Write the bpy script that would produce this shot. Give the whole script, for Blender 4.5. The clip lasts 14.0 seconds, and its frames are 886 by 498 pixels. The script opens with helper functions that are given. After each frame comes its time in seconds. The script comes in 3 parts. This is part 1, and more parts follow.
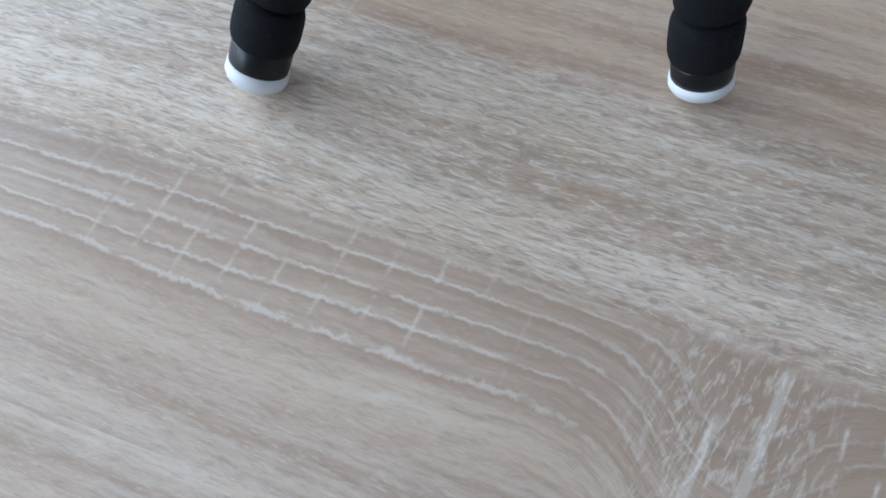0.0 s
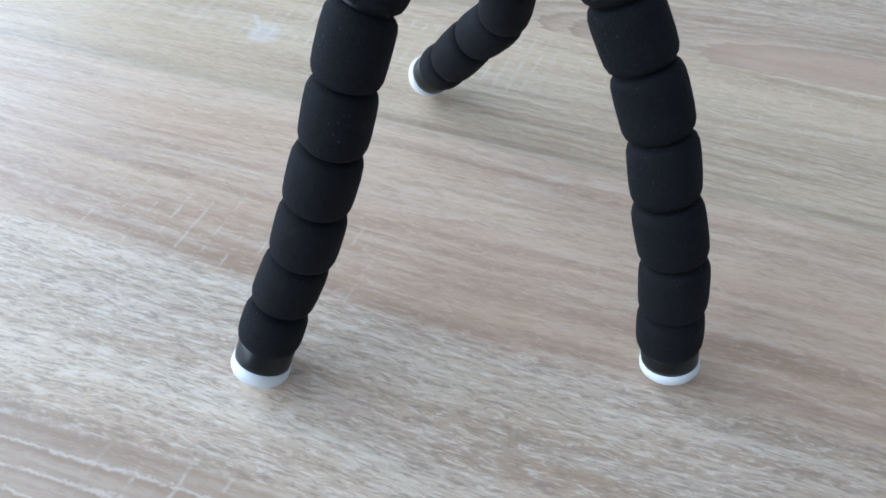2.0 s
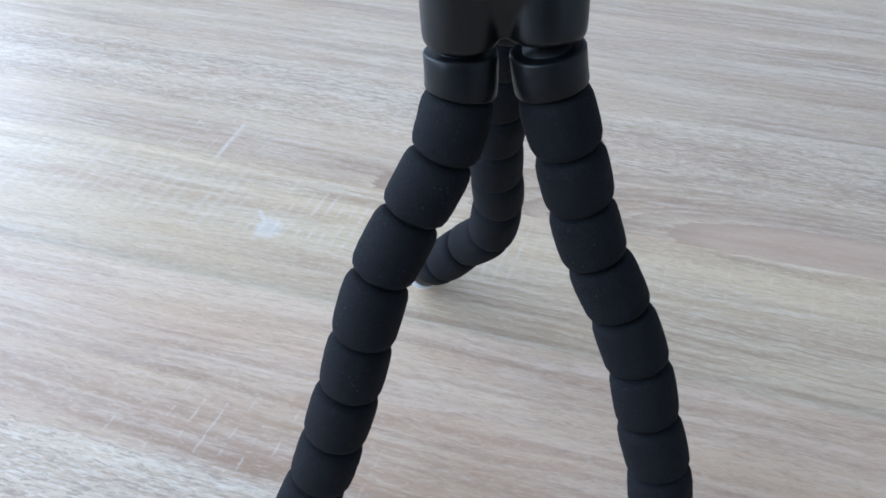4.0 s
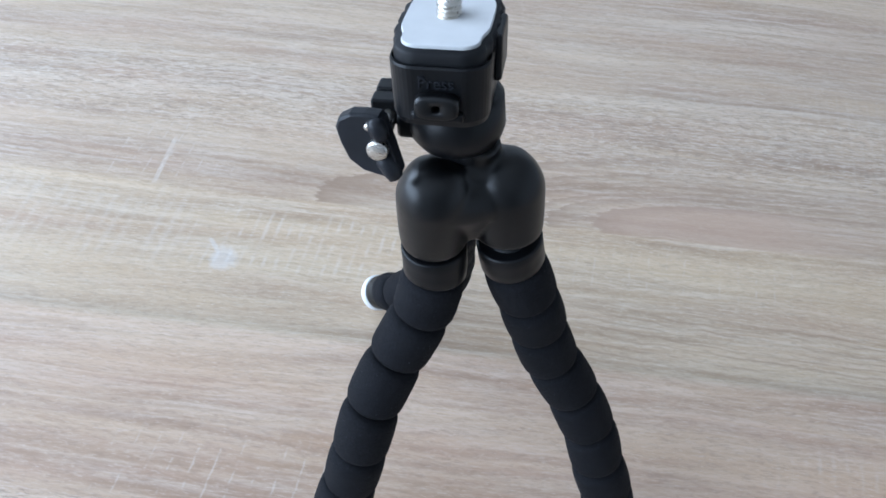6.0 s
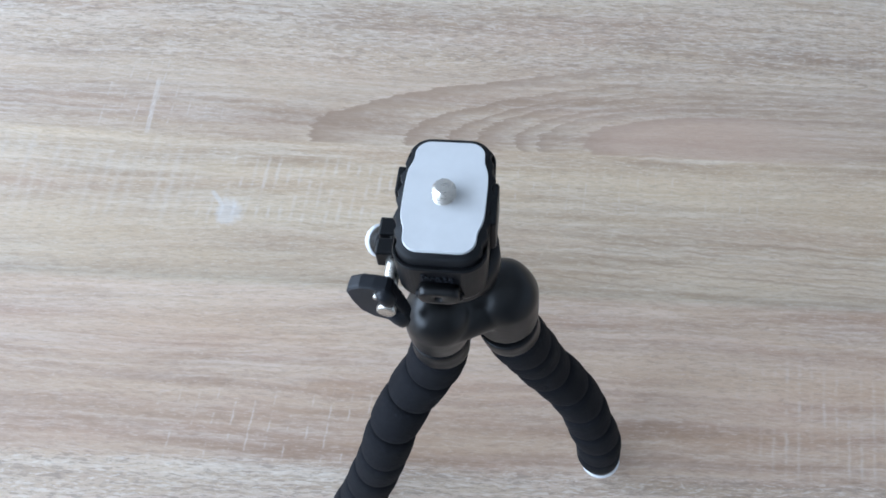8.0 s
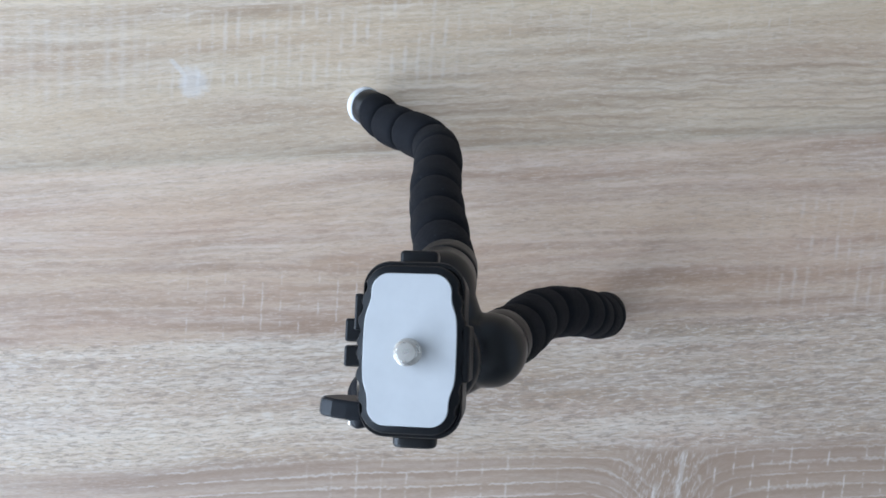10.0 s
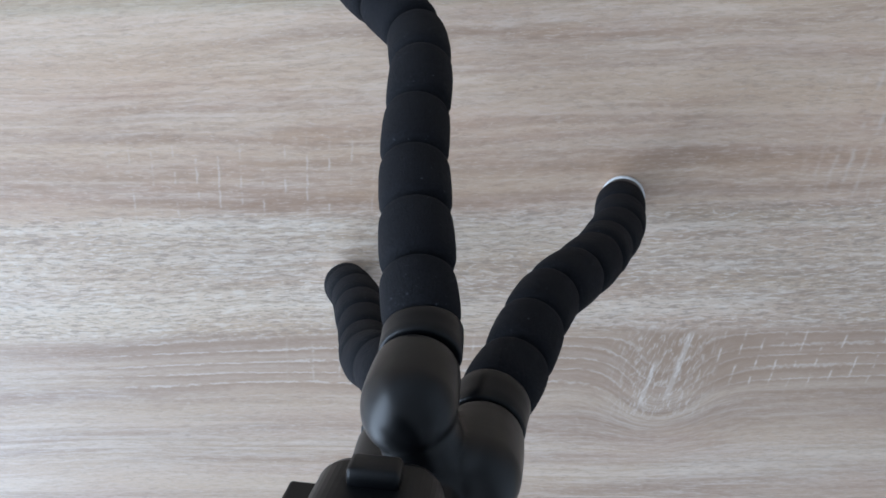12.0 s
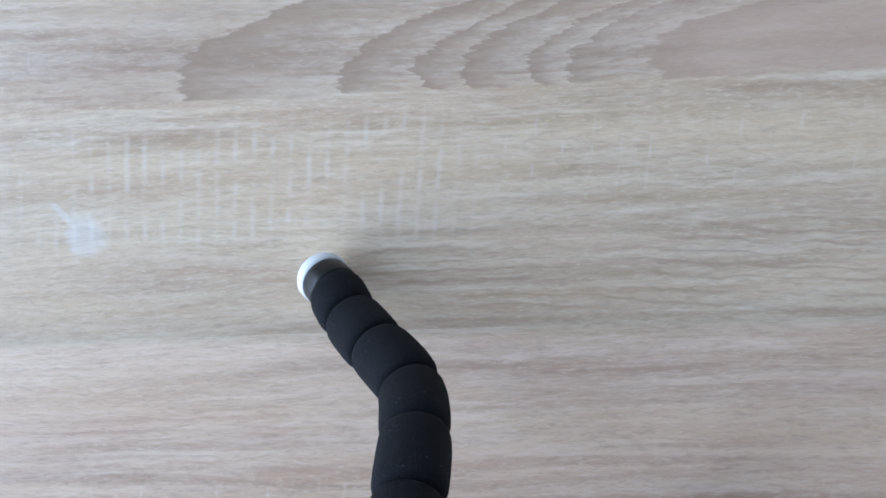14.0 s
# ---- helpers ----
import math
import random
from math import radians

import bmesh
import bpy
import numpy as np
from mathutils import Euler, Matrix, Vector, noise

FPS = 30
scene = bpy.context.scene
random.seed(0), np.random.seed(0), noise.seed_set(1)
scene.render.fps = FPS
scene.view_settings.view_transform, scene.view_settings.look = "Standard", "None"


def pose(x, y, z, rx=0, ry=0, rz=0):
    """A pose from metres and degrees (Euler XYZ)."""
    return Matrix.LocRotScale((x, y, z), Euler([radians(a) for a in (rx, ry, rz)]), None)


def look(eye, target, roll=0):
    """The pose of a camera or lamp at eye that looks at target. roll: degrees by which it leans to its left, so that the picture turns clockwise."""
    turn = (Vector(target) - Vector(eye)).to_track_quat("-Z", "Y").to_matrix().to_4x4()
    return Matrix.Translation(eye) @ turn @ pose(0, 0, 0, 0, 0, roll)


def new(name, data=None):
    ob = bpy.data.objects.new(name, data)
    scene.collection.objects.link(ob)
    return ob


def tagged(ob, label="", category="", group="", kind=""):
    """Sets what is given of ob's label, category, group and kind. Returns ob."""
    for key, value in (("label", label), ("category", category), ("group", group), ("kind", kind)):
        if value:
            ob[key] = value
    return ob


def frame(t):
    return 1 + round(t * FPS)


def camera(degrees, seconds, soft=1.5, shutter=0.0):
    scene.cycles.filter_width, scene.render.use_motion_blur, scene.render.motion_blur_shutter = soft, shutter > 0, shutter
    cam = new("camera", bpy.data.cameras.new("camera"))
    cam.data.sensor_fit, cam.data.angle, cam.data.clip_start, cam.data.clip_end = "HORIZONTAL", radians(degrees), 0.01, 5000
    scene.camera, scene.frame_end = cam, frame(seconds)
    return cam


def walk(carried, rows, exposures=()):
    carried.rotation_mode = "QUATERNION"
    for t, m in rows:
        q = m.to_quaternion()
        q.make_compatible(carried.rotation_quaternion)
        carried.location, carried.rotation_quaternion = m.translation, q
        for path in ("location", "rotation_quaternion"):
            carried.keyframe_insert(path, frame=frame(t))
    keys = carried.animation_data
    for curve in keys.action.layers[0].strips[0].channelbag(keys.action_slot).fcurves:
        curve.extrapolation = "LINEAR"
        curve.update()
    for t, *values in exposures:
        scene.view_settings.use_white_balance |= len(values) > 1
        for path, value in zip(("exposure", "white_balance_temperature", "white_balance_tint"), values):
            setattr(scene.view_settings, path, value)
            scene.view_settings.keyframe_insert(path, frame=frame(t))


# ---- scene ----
cam = camera(60.45, 14.0, soft=1.7, shutter=0.0)
# seconds, eye in metres, turn in degrees
PATH = [
    (0, 0.06549, -0.22696, 0.21762, 24.103, -0.174, 19.323),
    (0.5, 0.06380, -0.22352, 0.22370, 27.670, -0.399, 18.515),
    (1, 0.05815, -0.21968, 0.23188, 31.426, -1.554, 17.850),
    (1.5, 0.05533, -0.21548, 0.24118, 35.042, -1.635, 17.355),
    (2, 0.05221, -0.21100, 0.25160, 38.283, -1.282, 16.960),
    (2.5, 0.04954, -0.20800, 0.26052, 40.781, -1.439, 16.610),
    (3, 0.04660, -0.20668, 0.27136, 43.122, -1.314, 15.760),
    (3.5, 0.04543, -0.20141, 0.29135, 45.151, -1.340, 15.590),
    (3.7, 0.04371, -0.20235, 0.29550, 46.261, -1.235, 15.158),
    (5.8, 0.01217, -0.16484, 0.38072, 36.352, -2.504, 7.562),
    (6, 0.00963, -0.15794, 0.38867, 35.311, -2.500, 6.067),
    (6.5, 0.00187, -0.14668, 0.40679, 32.111, -2.665, 4.702),
    (7, -0.00099, -0.12985, 0.42087, 26.941, -1.766, 3.426),
    (7.5, -0.00284, -0.10227, 0.43785, 23.163, -1.468, 2.999),
    (8, -0.00106, -0.07765, 0.45308, 18.499, -1.166, 2.391),
    (8.2, -0.00053, -0.06674, 0.46142, 15.703, -1.302, 2.073),
    (10.3, 0.01341, 0.05343, 0.43349, -9.806, 0.955, -2.886),
    (10.5, 0.01328, 0.05804, 0.42704, -11.695, 0.928, -1.621),
    (11, 0.01465, 0.08250, 0.40435, -18.649, 0.788, -2.345),
    (11.5, 0.02086, 0.10246, 0.37705, -24.590, 0.846, -2.574),
    (12, 0.02074, 0.12003, 0.34738, -30.070, 1.198, -2.151),
    (12.5, 0.02250, 0.13450, 0.31966, -33.511, 0.936, -3.086),
    (13, 0.01797, 0.14609, 0.30393, -28.632, 2.371, -2.480),
    (13.5, 0.02291, 0.14512, 0.29990, -20.020, 2.594, -2.400),
    (14, 0.02708, 0.13925, 0.29873, -10.971, 2.671, -2.589),
]
# stops and white balance by which the camera adapts on the way
EXPOSURES = [(0.0, -0.23, 6450, 8), (1.0, -0.09, 6450, 8), (1.5, -0.04, 6430, 7), (3.5, 0.03, 6090, 8), (6.5, 0.03, 6370, 10), (7.5, -0.01, 6370, 10), (10.5, -0.14, 6460, 10), (12.5, -0.17, 6460, 10), (13.5, -0.13, 6310, 10), (14.0, -0.09, 6080, 10)]
walk(cam, [(t, pose(x, y, z, rx, ry, rz)) for t, x, y, z, rx, ry, rz in PATH], EXPOSURES)

# ---- daylight ----
world = bpy.data.worlds.new("daylight")
scene.world = world
world.use_nodes = True
wn = world.node_tree.nodes
sky = wn.new("ShaderNodeTexSky")
sky.sky_type = "NISHITA"
sky.sun_disc = False
sky.sun_elevation, sky.sun_rotation = radians(38), radians(120)
wn["Background"].inputs["Strength"].default_value = 0.12
world.node_tree.links.new(sky.outputs[0], wn["Background"].inputs["Color"])

WIN = dict(x=-2.05, y0=-3.0, y1=1.75, z0=0.08, z1=1.75)
lamp = bpy.data.lights.new("window_daylight", "AREA")
lamp.shape, lamp.size, lamp.size_y = "RECTANGLE", WIN["y1"] - WIN["y0"] - 0.1, WIN["z1"] - WIN["z0"] - 0.1
lamp.energy, lamp.color = 183.0, (0.638, 0.787, 1.0)
lamp_ob = new("window_daylight", lamp)
lamp_ob.matrix_world = look((WIN["x"] + 0.02, (WIN["y0"] + WIN["y1"]) / 2, (WIN["z0"] + WIN["z1"]) / 2), (0.4, (WIN["y0"] + WIN["y1"]) / 2, 0.3))


# ---- materials ----
OAK_LIGHT, OAK_DARK, OAK_PALE, OAK_HONEY = (0.590, 0.470, 0.364), (0.408, 0.296, 0.222), (0.640, 0.552, 0.480), (0.590, 0.452, 0.330)
OAK_BROWN, OAK_PINK, OAK_PORE, OAK_CHALK = (0.306, 0.206, 0.142), (0.508, 0.350, 0.262), (0.270, 0.205, 0.163), (0.690, 0.618, 0.550)

OAK_AMBER = (0.430, 0.300, 0.200)

ARCH_X, ARCH_Y0, ARCH_Y1 = 0.03, 0.051, 0.092


class Nodes:
    """Short hand for building a node material."""

    def __init__(self, name):
        self.mat = bpy.data.materials.new(name)
        self.mat.use_nodes = True
        self.t = self.mat.node_tree
        self.bsdf = self.t.nodes["Principled BSDF"]
        self.pos = self.t.nodes.new("ShaderNodeTexCoord").outputs["Object"]

    def link(self, value, socket):
        if isinstance(value, bpy.types.NodeSocket):
            self.t.links.new(value, socket)
        else:
            socket.default_value = value

    def math(self, op, a, b=0.0, c=0.0, clamp=False):
        n = self.t.nodes.new("ShaderNodeMath")
        n.operation, n.use_clamp = op, clamp
        for i, v in enumerate((a, b, c)):
            self.link(v, n.inputs[i])
        return n.outputs[0]

    def scaled(self, sx, sy, sz, shift=(0, 0, 0), src=None):
        n = self.t.nodes.new("ShaderNodeMapping")
        n.inputs["Scale"].default_value = (sx, sy, sz)
        n.inputs["Location"].default_value = shift
        self.link(src or self.pos, n.inputs["Vector"])
        return n.outputs[0]

    def noise(self, vec, scale=1.0, detail=2.0, rough=0.5, distort=0.0):
        n = self.t.nodes.new("ShaderNodeTexNoise")
        self.link(vec, n.inputs["Vector"])
        for k, v in (("Scale", scale), ("Detail", detail), ("Roughness", rough), ("Distortion", distort)):
            n.inputs[k].default_value = v
        return n.outputs["Fac"]

    def ramp(self, fac, *stops, mode="LINEAR"):
        n = self.t.nodes.new("ShaderNodeValToRGB")
        n.color_ramp.interpolation = mode
        e = n.color_ramp.elements
        while len(e) < len(stops):
            e.new(0.5)
        for el, (p, c) in zip(e, stops):
            el.position = p
            el.color = (c, c, c, 1) if isinstance(c, (int, float)) else (*c, 1)
        self.link(fac, n.inputs[0])
        return n.outputs[0]

    def mix(self, fac, a, b, mode="MIX"):
        n = self.t.nodes.new("ShaderNodeMix")
        n.data_type, n.blend_type = "RGBA", mode
        self.link(fac, n.inputs[0])
        for v, i in ((a, 6), (b, 7)):
            self.link((*v, 1) if isinstance(v, tuple) else v, n.inputs[i])
        return n.outputs[2]

    def bump(self, height, strength, distance):
        n = self.t.nodes.new("ShaderNodeBump")
        n.inputs["Strength"].default_value, n.inputs["Distance"].default_value = strength, distance
        self.link(height, n.inputs["Height"])
        self.t.links.new(n.outputs[0], self.bsdf.inputs["Normal"])

    def set(self, **kw):
        for k, v in kw.items():
            self.link((*v, 1) if isinstance(v, tuple) else v, self.bsdf.inputs[k.replace("_", " ")])
        return self.mat


def make_oak():
    """Sonoma oak print: boards with their own grain, pores, cathedral figure, saw marks and a pale stain."""
    n = Nodes("oak_laminate")
    sep = n.t.nodes.new("ShaderNodeSeparateXYZ")
    n.link(n.pos, sep.inputs[0])
    x, y = sep.outputs[0], sep.outputs[1]

    def step(v, lo, hi):
        m = n.t.nodes.new("ShaderNodeMapRange")
        m.interpolation_type = "SMOOTHSTEP"
        n.link(v, m.inputs["Value"])
        m.inputs["From Min"].default_value, m.inputs["From Max"].default_value = lo, hi
        return m.outputs[0]

    def zone(x0, x1, y0, y1, soft=0.012):
        a = n.math("MULTIPLY", step(x, x0 - soft, x0 + soft), n.math("SUBTRACT", 1.0, step(x, x1 - soft, x1 + soft)))
        b = n.math("MULTIPLY", step(y, y0 - soft * 0.4, y0 + soft * 0.4), n.math("SUBTRACT", 1.0, step(y, y1 - soft * 0.4, y1 + soft * 0.4)))
        return n.math("MULTIPLY", a, b)

    def add(*vs):
        out = vs[0]
        for v in vs[1:]:
            out = n.math("ADD", out, v)
        return out

    def vec(a, b, c=0.0):
        m = n.t.nodes.new("ShaderNodeCombineXYZ")
        for i, v in enumerate((a, b, c)):
            n.link(v, m.inputs[i])
        return m.outputs[0]

    def spread(fac, lo, hi):
        return n.math("DIVIDE", n.math("SUBTRACT", fac, lo), hi - lo, clamp=True)

    # slow wander of the grain lines, and the dip towards the small knot at the front board's edge
    wander = n.math("MULTIPLY", n.math("SUBTRACT", n.noise(n.scaled(3.2, 9, 1), 1.0, 2.0), 0.5), 0.022)
    kx = n.math("DIVIDE", n.math("SUBTRACT", x, 0.131), 0.027)
    dip = n.math("POWER", 2.718, n.math("MULTIPLY", n.math("MULTIPLY", kx, kx), -1.0))
    near_knot = n.math("MULTIPLY", n.math("MULTIPLY", dip, step(y, -0.245, -0.180)), n.math("SUBTRACT", 1.0, step(y, -0.168, -0.127)))
    gy = add(y, wander, n.math("MULTIPLY", near_knot, 0.030))

    # which board: its edges run along x
    edge_y = n.math("ADD", y, n.math("MULTIPLY", n.math("SUBTRACT", n.noise(n.scaled(14, 3, 1), 1.0, 3.0), 0.5), 0.0025))
    bpos = n.math("DIVIDE", n.math("ADD", edge_y, 0.6), 1.35)

    def at(v):
        return (v + 0.6) / 1.35

    edges = (-0.36, -0.225, -0.1365, -0.057, 0.022, 0.0465, 0.1445, 0.262, 0.345, 0.44, 0.56)
    ident = (0.10, 0.55, 0.80, 0.25, 0.95, 0.40, 0.65, 0.15, 0.85, 0.35, 0.70, 0.2)
    board = n.ramp(bpos, (0.0, ident[0]), *[(at(e), v) for e, v in zip(edges, ident[1:])], mode="CONSTANT")
    seed = n.math("MULTIPLY", board, 31.0)
    tone = n.ramp(
        bpos, (0.0, (0.93, 0.93, 0.92)), (at(-0.225), (0.98, 0.97, 0.97)), (at(-0.1365), (0.88, 0.845, 0.82)), (at(-0.1355), (1.06, 1.07, 1.06)), (at(-0.06), (1.05, 1.06, 1.05)), (at(-0.056), (0.97, 0.90, 0.85)),
        (at(0.018), (1.0, 0.93, 0.88)), (at(0.03), (1.05, 1.00, 0.96)), (at(0.0460), (1.06, 1.00, 0.96)), (at(0.0470), (0.86, 0.86, 0.81)), (at(0.0530), (0.88, 0.88, 0.83)), (at(0.0545), (1.01, 1.00, 0.93)), (at(0.090), (1.06, 1.05, 0.97)), (at(0.1440), (1.15, 1.14, 1.05)), (at(0.1450), (0.98, 0.95, 0.90)),
        (at(0.185), (1.06, 1.05, 1.02)), (at(0.262), (1.05, 1.05, 1.02)), (at(0.345), (0.97, 0.95, 0.92)), (at(0.44), (1.03, 1.01, 0.98)))

    # bands, streaks and pores, all stretched along the grain; the fine ones curl a little
    curl = n.math("MULTIPLY", n.math("SUBTRACT", n.noise(n.scaled(95, 150, 1), 1.0, 2.0), 0.5), 0.0018)
    fy = n.math("ADD", gy, curl)
    bands = n.noise(vec(n.math("MULTIPLY", x, 2.2), n.math("MULTIPLY", gy, 55.0), seed), 1.0, 3.0, 0.55)
    streaks = n.noise(vec(n.math("MULTIPLY", x, 16.0), n.math("MULTIPLY", gy, 330.0), seed), 1.0, 4.0, 0.6, 0.5)
    pores = n.noise(vec(n.math("MULTIPLY", x, 150.0), n.math("MULTIPLY", fy, 760.0), seed), 1.0, 3.0, 0.6, 0.35)
    fleck = n.noise(vec(n.math("MULTIPLY", x, 260.0), n.math("MULTIPLY", fy, 1400.0), seed), 1.0, 2.0, 0.5)
    blotch = n.noise(n.scaled(6, 34, 1), 1.0, 4.0, 0.6)
    lines = n.noise(vec(n.math("MULTIPLY", x, 5.0), n.math("MULTIPLY", gy, 150.0), seed), 1.0, 2.0, 0.5, 0.3)

    # long thin wavy lines, dark and pale by turns
    shake = n.math("MULTIPLY", n.math("SUBTRACT", n.noise(n.scaled(60, 40, 1), 1.0, 2.0), 0.5), 0.0050)
    hair = n.noise(vec(n.math("MULTIPLY", x, 13.0), n.math("MULTIPLY", n.math("ADD", gy, shake), 290.0), seed), 1.0, 2.0, 0.5)
    hairy = n.math("ADD", 0.30, n.math("MULTIPLY", spread(n.noise(n.scaled(5, 30, 1, (1.3, 7.7, 0)), 1.0, 2.0), 0.40, 0.62), 0.70))
    ripple = n.noise(vec(n.math("MULTIPLY", x, 65.0), n.math("MULTIPLY", fy, 430.0), seed), 1.0, 3.0, 0.6, 0.9)
    col = n.mix(spread(bands, 0.39, 0.61), OAK_DARK, OAK_LIGHT)
    col = n.mix(n.math("MULTIPLY", spread(streaks, 0.42, 0.62), 0.30), col, OAK_PALE)
    col = n.mix(n.math("MULTIPLY", spread(ripple, 0.53, 0.64), 0.30), col, OAK_CHALK)
    col = n.mix(n.math("MULTIPLY", n.math("SUBTRACT", 1.0, spread(ripple, 0.36, 0.45)), 0.24), col, OAK_BROWN)
    col = n.mix(n.math("MULTIPLY", n.math("MULTIPLY", n.math("SUBTRACT", 1.0, spread(hair, 0.36, 0.47)), hairy), 0.42), col, OAK_BROWN)
    col = n.mix(n.math("MULTIPLY", n.math("MULTIPLY", spread(hair, 0.53, 0.64), hairy), 0.45), col, OAK_PALE)
    col = n.mix(n.math("MULTIPLY", n.math("SUBTRACT", 1.0, spread(lines, 0.33, 0.45)), 0.44), col, OAK_BROWN)
    col = n.mix(n.math("MULTIPLY", spread(blotch, 0.46, 0.70), 0.50), col, OAK_PINK)
    amber = n.noise(vec(n.math("MULTIPLY", x, 9.0), n.math("MULTIPLY", gy, 95.0), n.math("ADD", seed, 3.7)), 1.0, 3.0, 0.6, 0.4)
    col = n.mix(n.math("MULTIPLY", spread(amber, 0.52, 0.66), 0.40), col, OAK_AMBER)
    honey = n.noise(n.scaled(3.5, 24, 1, (4.1, 2.7, 0)), 1.0, 3.0, 0.55)
    col = n.mix(n.math("MULTIPLY", spread(honey, 0.46, 0.66), 0.55), col, OAK_HONEY)
    pore_amt = n.math("MULTIPLY", n.math("SUBTRACT", 1.0, spread(pores, 0.34, 0.47)), add(0.27, n.math("MULTIPLY", zone(-0.6, 0.6, -0.136, -0.057, 0.01), 0.25)))
    col = n.mix(pore_amt, col, OAK_PORE)
    col = n.mix(n.math("MULTIPLY", spread(fleck, 0.58, 0.70), 0.40), col, OAK_PALE)
    dash = n.noise(vec(n.math("MULTIPLY", x, 125.0), n.math("MULTIPLY", fy, 640.0), seed), 1.0, 3.0, 0.65, 0.6)
    close = add(0.30, n.math("MULTIPLY", zone(-0.7, 0.7, -0.1365, -0.057, 0.006), 0.70), n.math("MULTIPLY", zone(-0.7, 0.7, 0.20, 0.27, 0.03), 0.6))
    col = n.mix(n.math("MULTIPLY", n.math("SUBTRACT", 1.0, spread(dash, 0.38, 0.455)), n.math("MULTIPLY", close, 0.60)), col, OAK_PORE)
    col = n.mix(n.math("MULTIPLY", spread(dash, 0.55, 0.63), n.math("MULTIPLY", close, 0.50)), col, OAK_CHALK)
    col = n.mix(1.0, col, tone, "MULTIPLY")

    # a run of tight wavy lines that arches over the middle of its board
    ax = n.math("DIVIDE", n.math("SUBTRACT", x, ARCH_X), 0.11)
    arch = n.math("MULTIPLY", n.math("POWER", 2.718, n.math("MULTIPLY", n.math("MULTIPLY", ax, ax), -1.0)), -0.015)
    vary = n.math("MULTIPLY", n.math("SUBTRACT", n.noise(n.scaled(3, 60, 1), 1.0, 1.0), 0.5), 0.012)
    run = n.math("FRACT", n.math("DIVIDE", add(gy, arch, shake, vary), 0.0054))
    thin = n.math("MULTIPLY", spread(run, 0.55, 0.80), n.math("SUBTRACT", 1.0, spread(run, 0.80, 0.95)))
    area = n.math("MULTIPLY", zone(ARCH_X - 0.06, 0.60, ARCH_Y0, ARCH_Y1, 0.03), spread(n.noise(n.scaled(22, 90, 1), 1.0, 2.0), 0.36, 0.56))
    col = n.mix(n.math("MULTIPLY", n.math("MULTIPLY", thin, area), 0.55), col, OAK_BROWN)

    # cathedral figure of the far board: nested ovals cut by its edge
    cx = n.math("SUBTRACT", x, 0.205)
    cx = n.math("MULTIPLY", cx, n.math("SUBTRACT", 1.0, n.math("MULTIPLY", step(x, 0.20, 0.26), 0.55)))
    jag = n.math("MULTIPLY", n.math("SUBTRACT", n.noise(n.scaled(70, 330, 1), 1.0, 4.0, 0.65), 0.5), 0.022)
    slow = n.math("MULTIPLY", n.math("SUBTRACT", n.noise(n.scaled(9, 22, 1), 1.0, 2.0), 0.5), 0.034)
    cy = n.math("MULTIPLY", n.math("ABSOLUTE", n.math("SUBTRACT", y, 0.1515)), n.math("SUBTRACT", 5.6, n.math("MULTIPLY", step(x, 0.0, 0.16), 1.2)))
    dist = add(n.math("SQRT", n.math("ADD", n.math("MULTIPLY", cx, cx), n.math("MULTIPLY", cy, cy))), jag, slow)
    tips = (0.114, 0.143, 0.159, 0.185, 0.202, 0.232, 0.294, 0.365)
    count = n.ramp(n.math("DIVIDE", dist, 0.4), *[(d / 0.4, k / 7) for k, d in enumerate(tips)])
    saw = n.math("FRACT", n.math("MULTIPLY", count, 6.999))
    dark = n.math("MULTIPLY", n.math("POWER", saw, 1.25), n.math("SUBTRACT", 1.0, spread(saw, 0.965, 0.995)))
    fig = n.math("MULTIPLY", step(y, 0.1438, 0.1452), n.math("MULTIPLY", step(dist, 0.084, 0.106), n.math("SUBTRACT", 1.0, step(dist, 0.29, 0.36))))
    fig = n.math("MULTIPLY", fig, n.math("SUBTRACT", 1.0, step(y, 0.19, 0.245)))
    fade = n.math("SUBTRACT", 0.80, n.math("MULTIPLY", step(x, 0.02, 0.12), 0.38))
    col = n.mix(n.math("MULTIPLY", n.math("MULTIPLY", dark, fig), fade), col, OAK_BROWN)
    col = n.mix(n.math("MULTIPLY", n.math("MULTIPLY", n.math("SUBTRACT", 1.0, spread(dist, 0.111, 0.1145)), n.math("MULTIPLY", step(y, 0.1438, 0.1452), n.math("MULTIPLY", spread(blotch, 0.20, 0.48), n.math("SUBTRACT", 1.0, step(x, 0.19, 0.30))))), 0.62), col, OAK_PINK)
    rim = n.math("MULTIPLY", spread(dist, 0.088, 0.112), n.math("SUBTRACT", 1.0, spread(dist, 0.112, 0.1145)))
    col = n.mix(n.math("MULTIPLY", n.math("MULTIPLY", rim, step(y, 0.1438, 0.1452)), 0.40), col, OAK_BROWN)

    # rings round the small knot of the front board, with pale chalky lines between them
    front = n.math("MULTIPLY", zone(-0.19, 0.30, -0.178, -0.137, 0.016), 1.0)
    wob = n.math("MULTIPLY", n.math("SUBTRACT", n.noise(n.scaled(45, 160, 1), 1.0, 3.0, 0.6), 0.5), 0.0030)
    zig = n.math("MULTIPLY", n.math("SUBTRACT", n.noise(n.scaled(290, 130, 1), 1.0, 3.0, 0.7), 0.5), 0.0036)
    uneven = n.math("MULTIPLY", n.math("SUBTRACT", n.noise(n.scaled(4, 75, 1), 1.0, 1.0), 0.5), 0.0085)
    ring = n.math("FRACT", n.math("DIVIDE", add(gy, wob, zig, uneven), 0.0086))
    under = n.math("MULTIPLY", spread(ring, 0.38, 0.68), n.math("SUBTRACT", 1.0, spread(ring, 0.68, 0.76)))
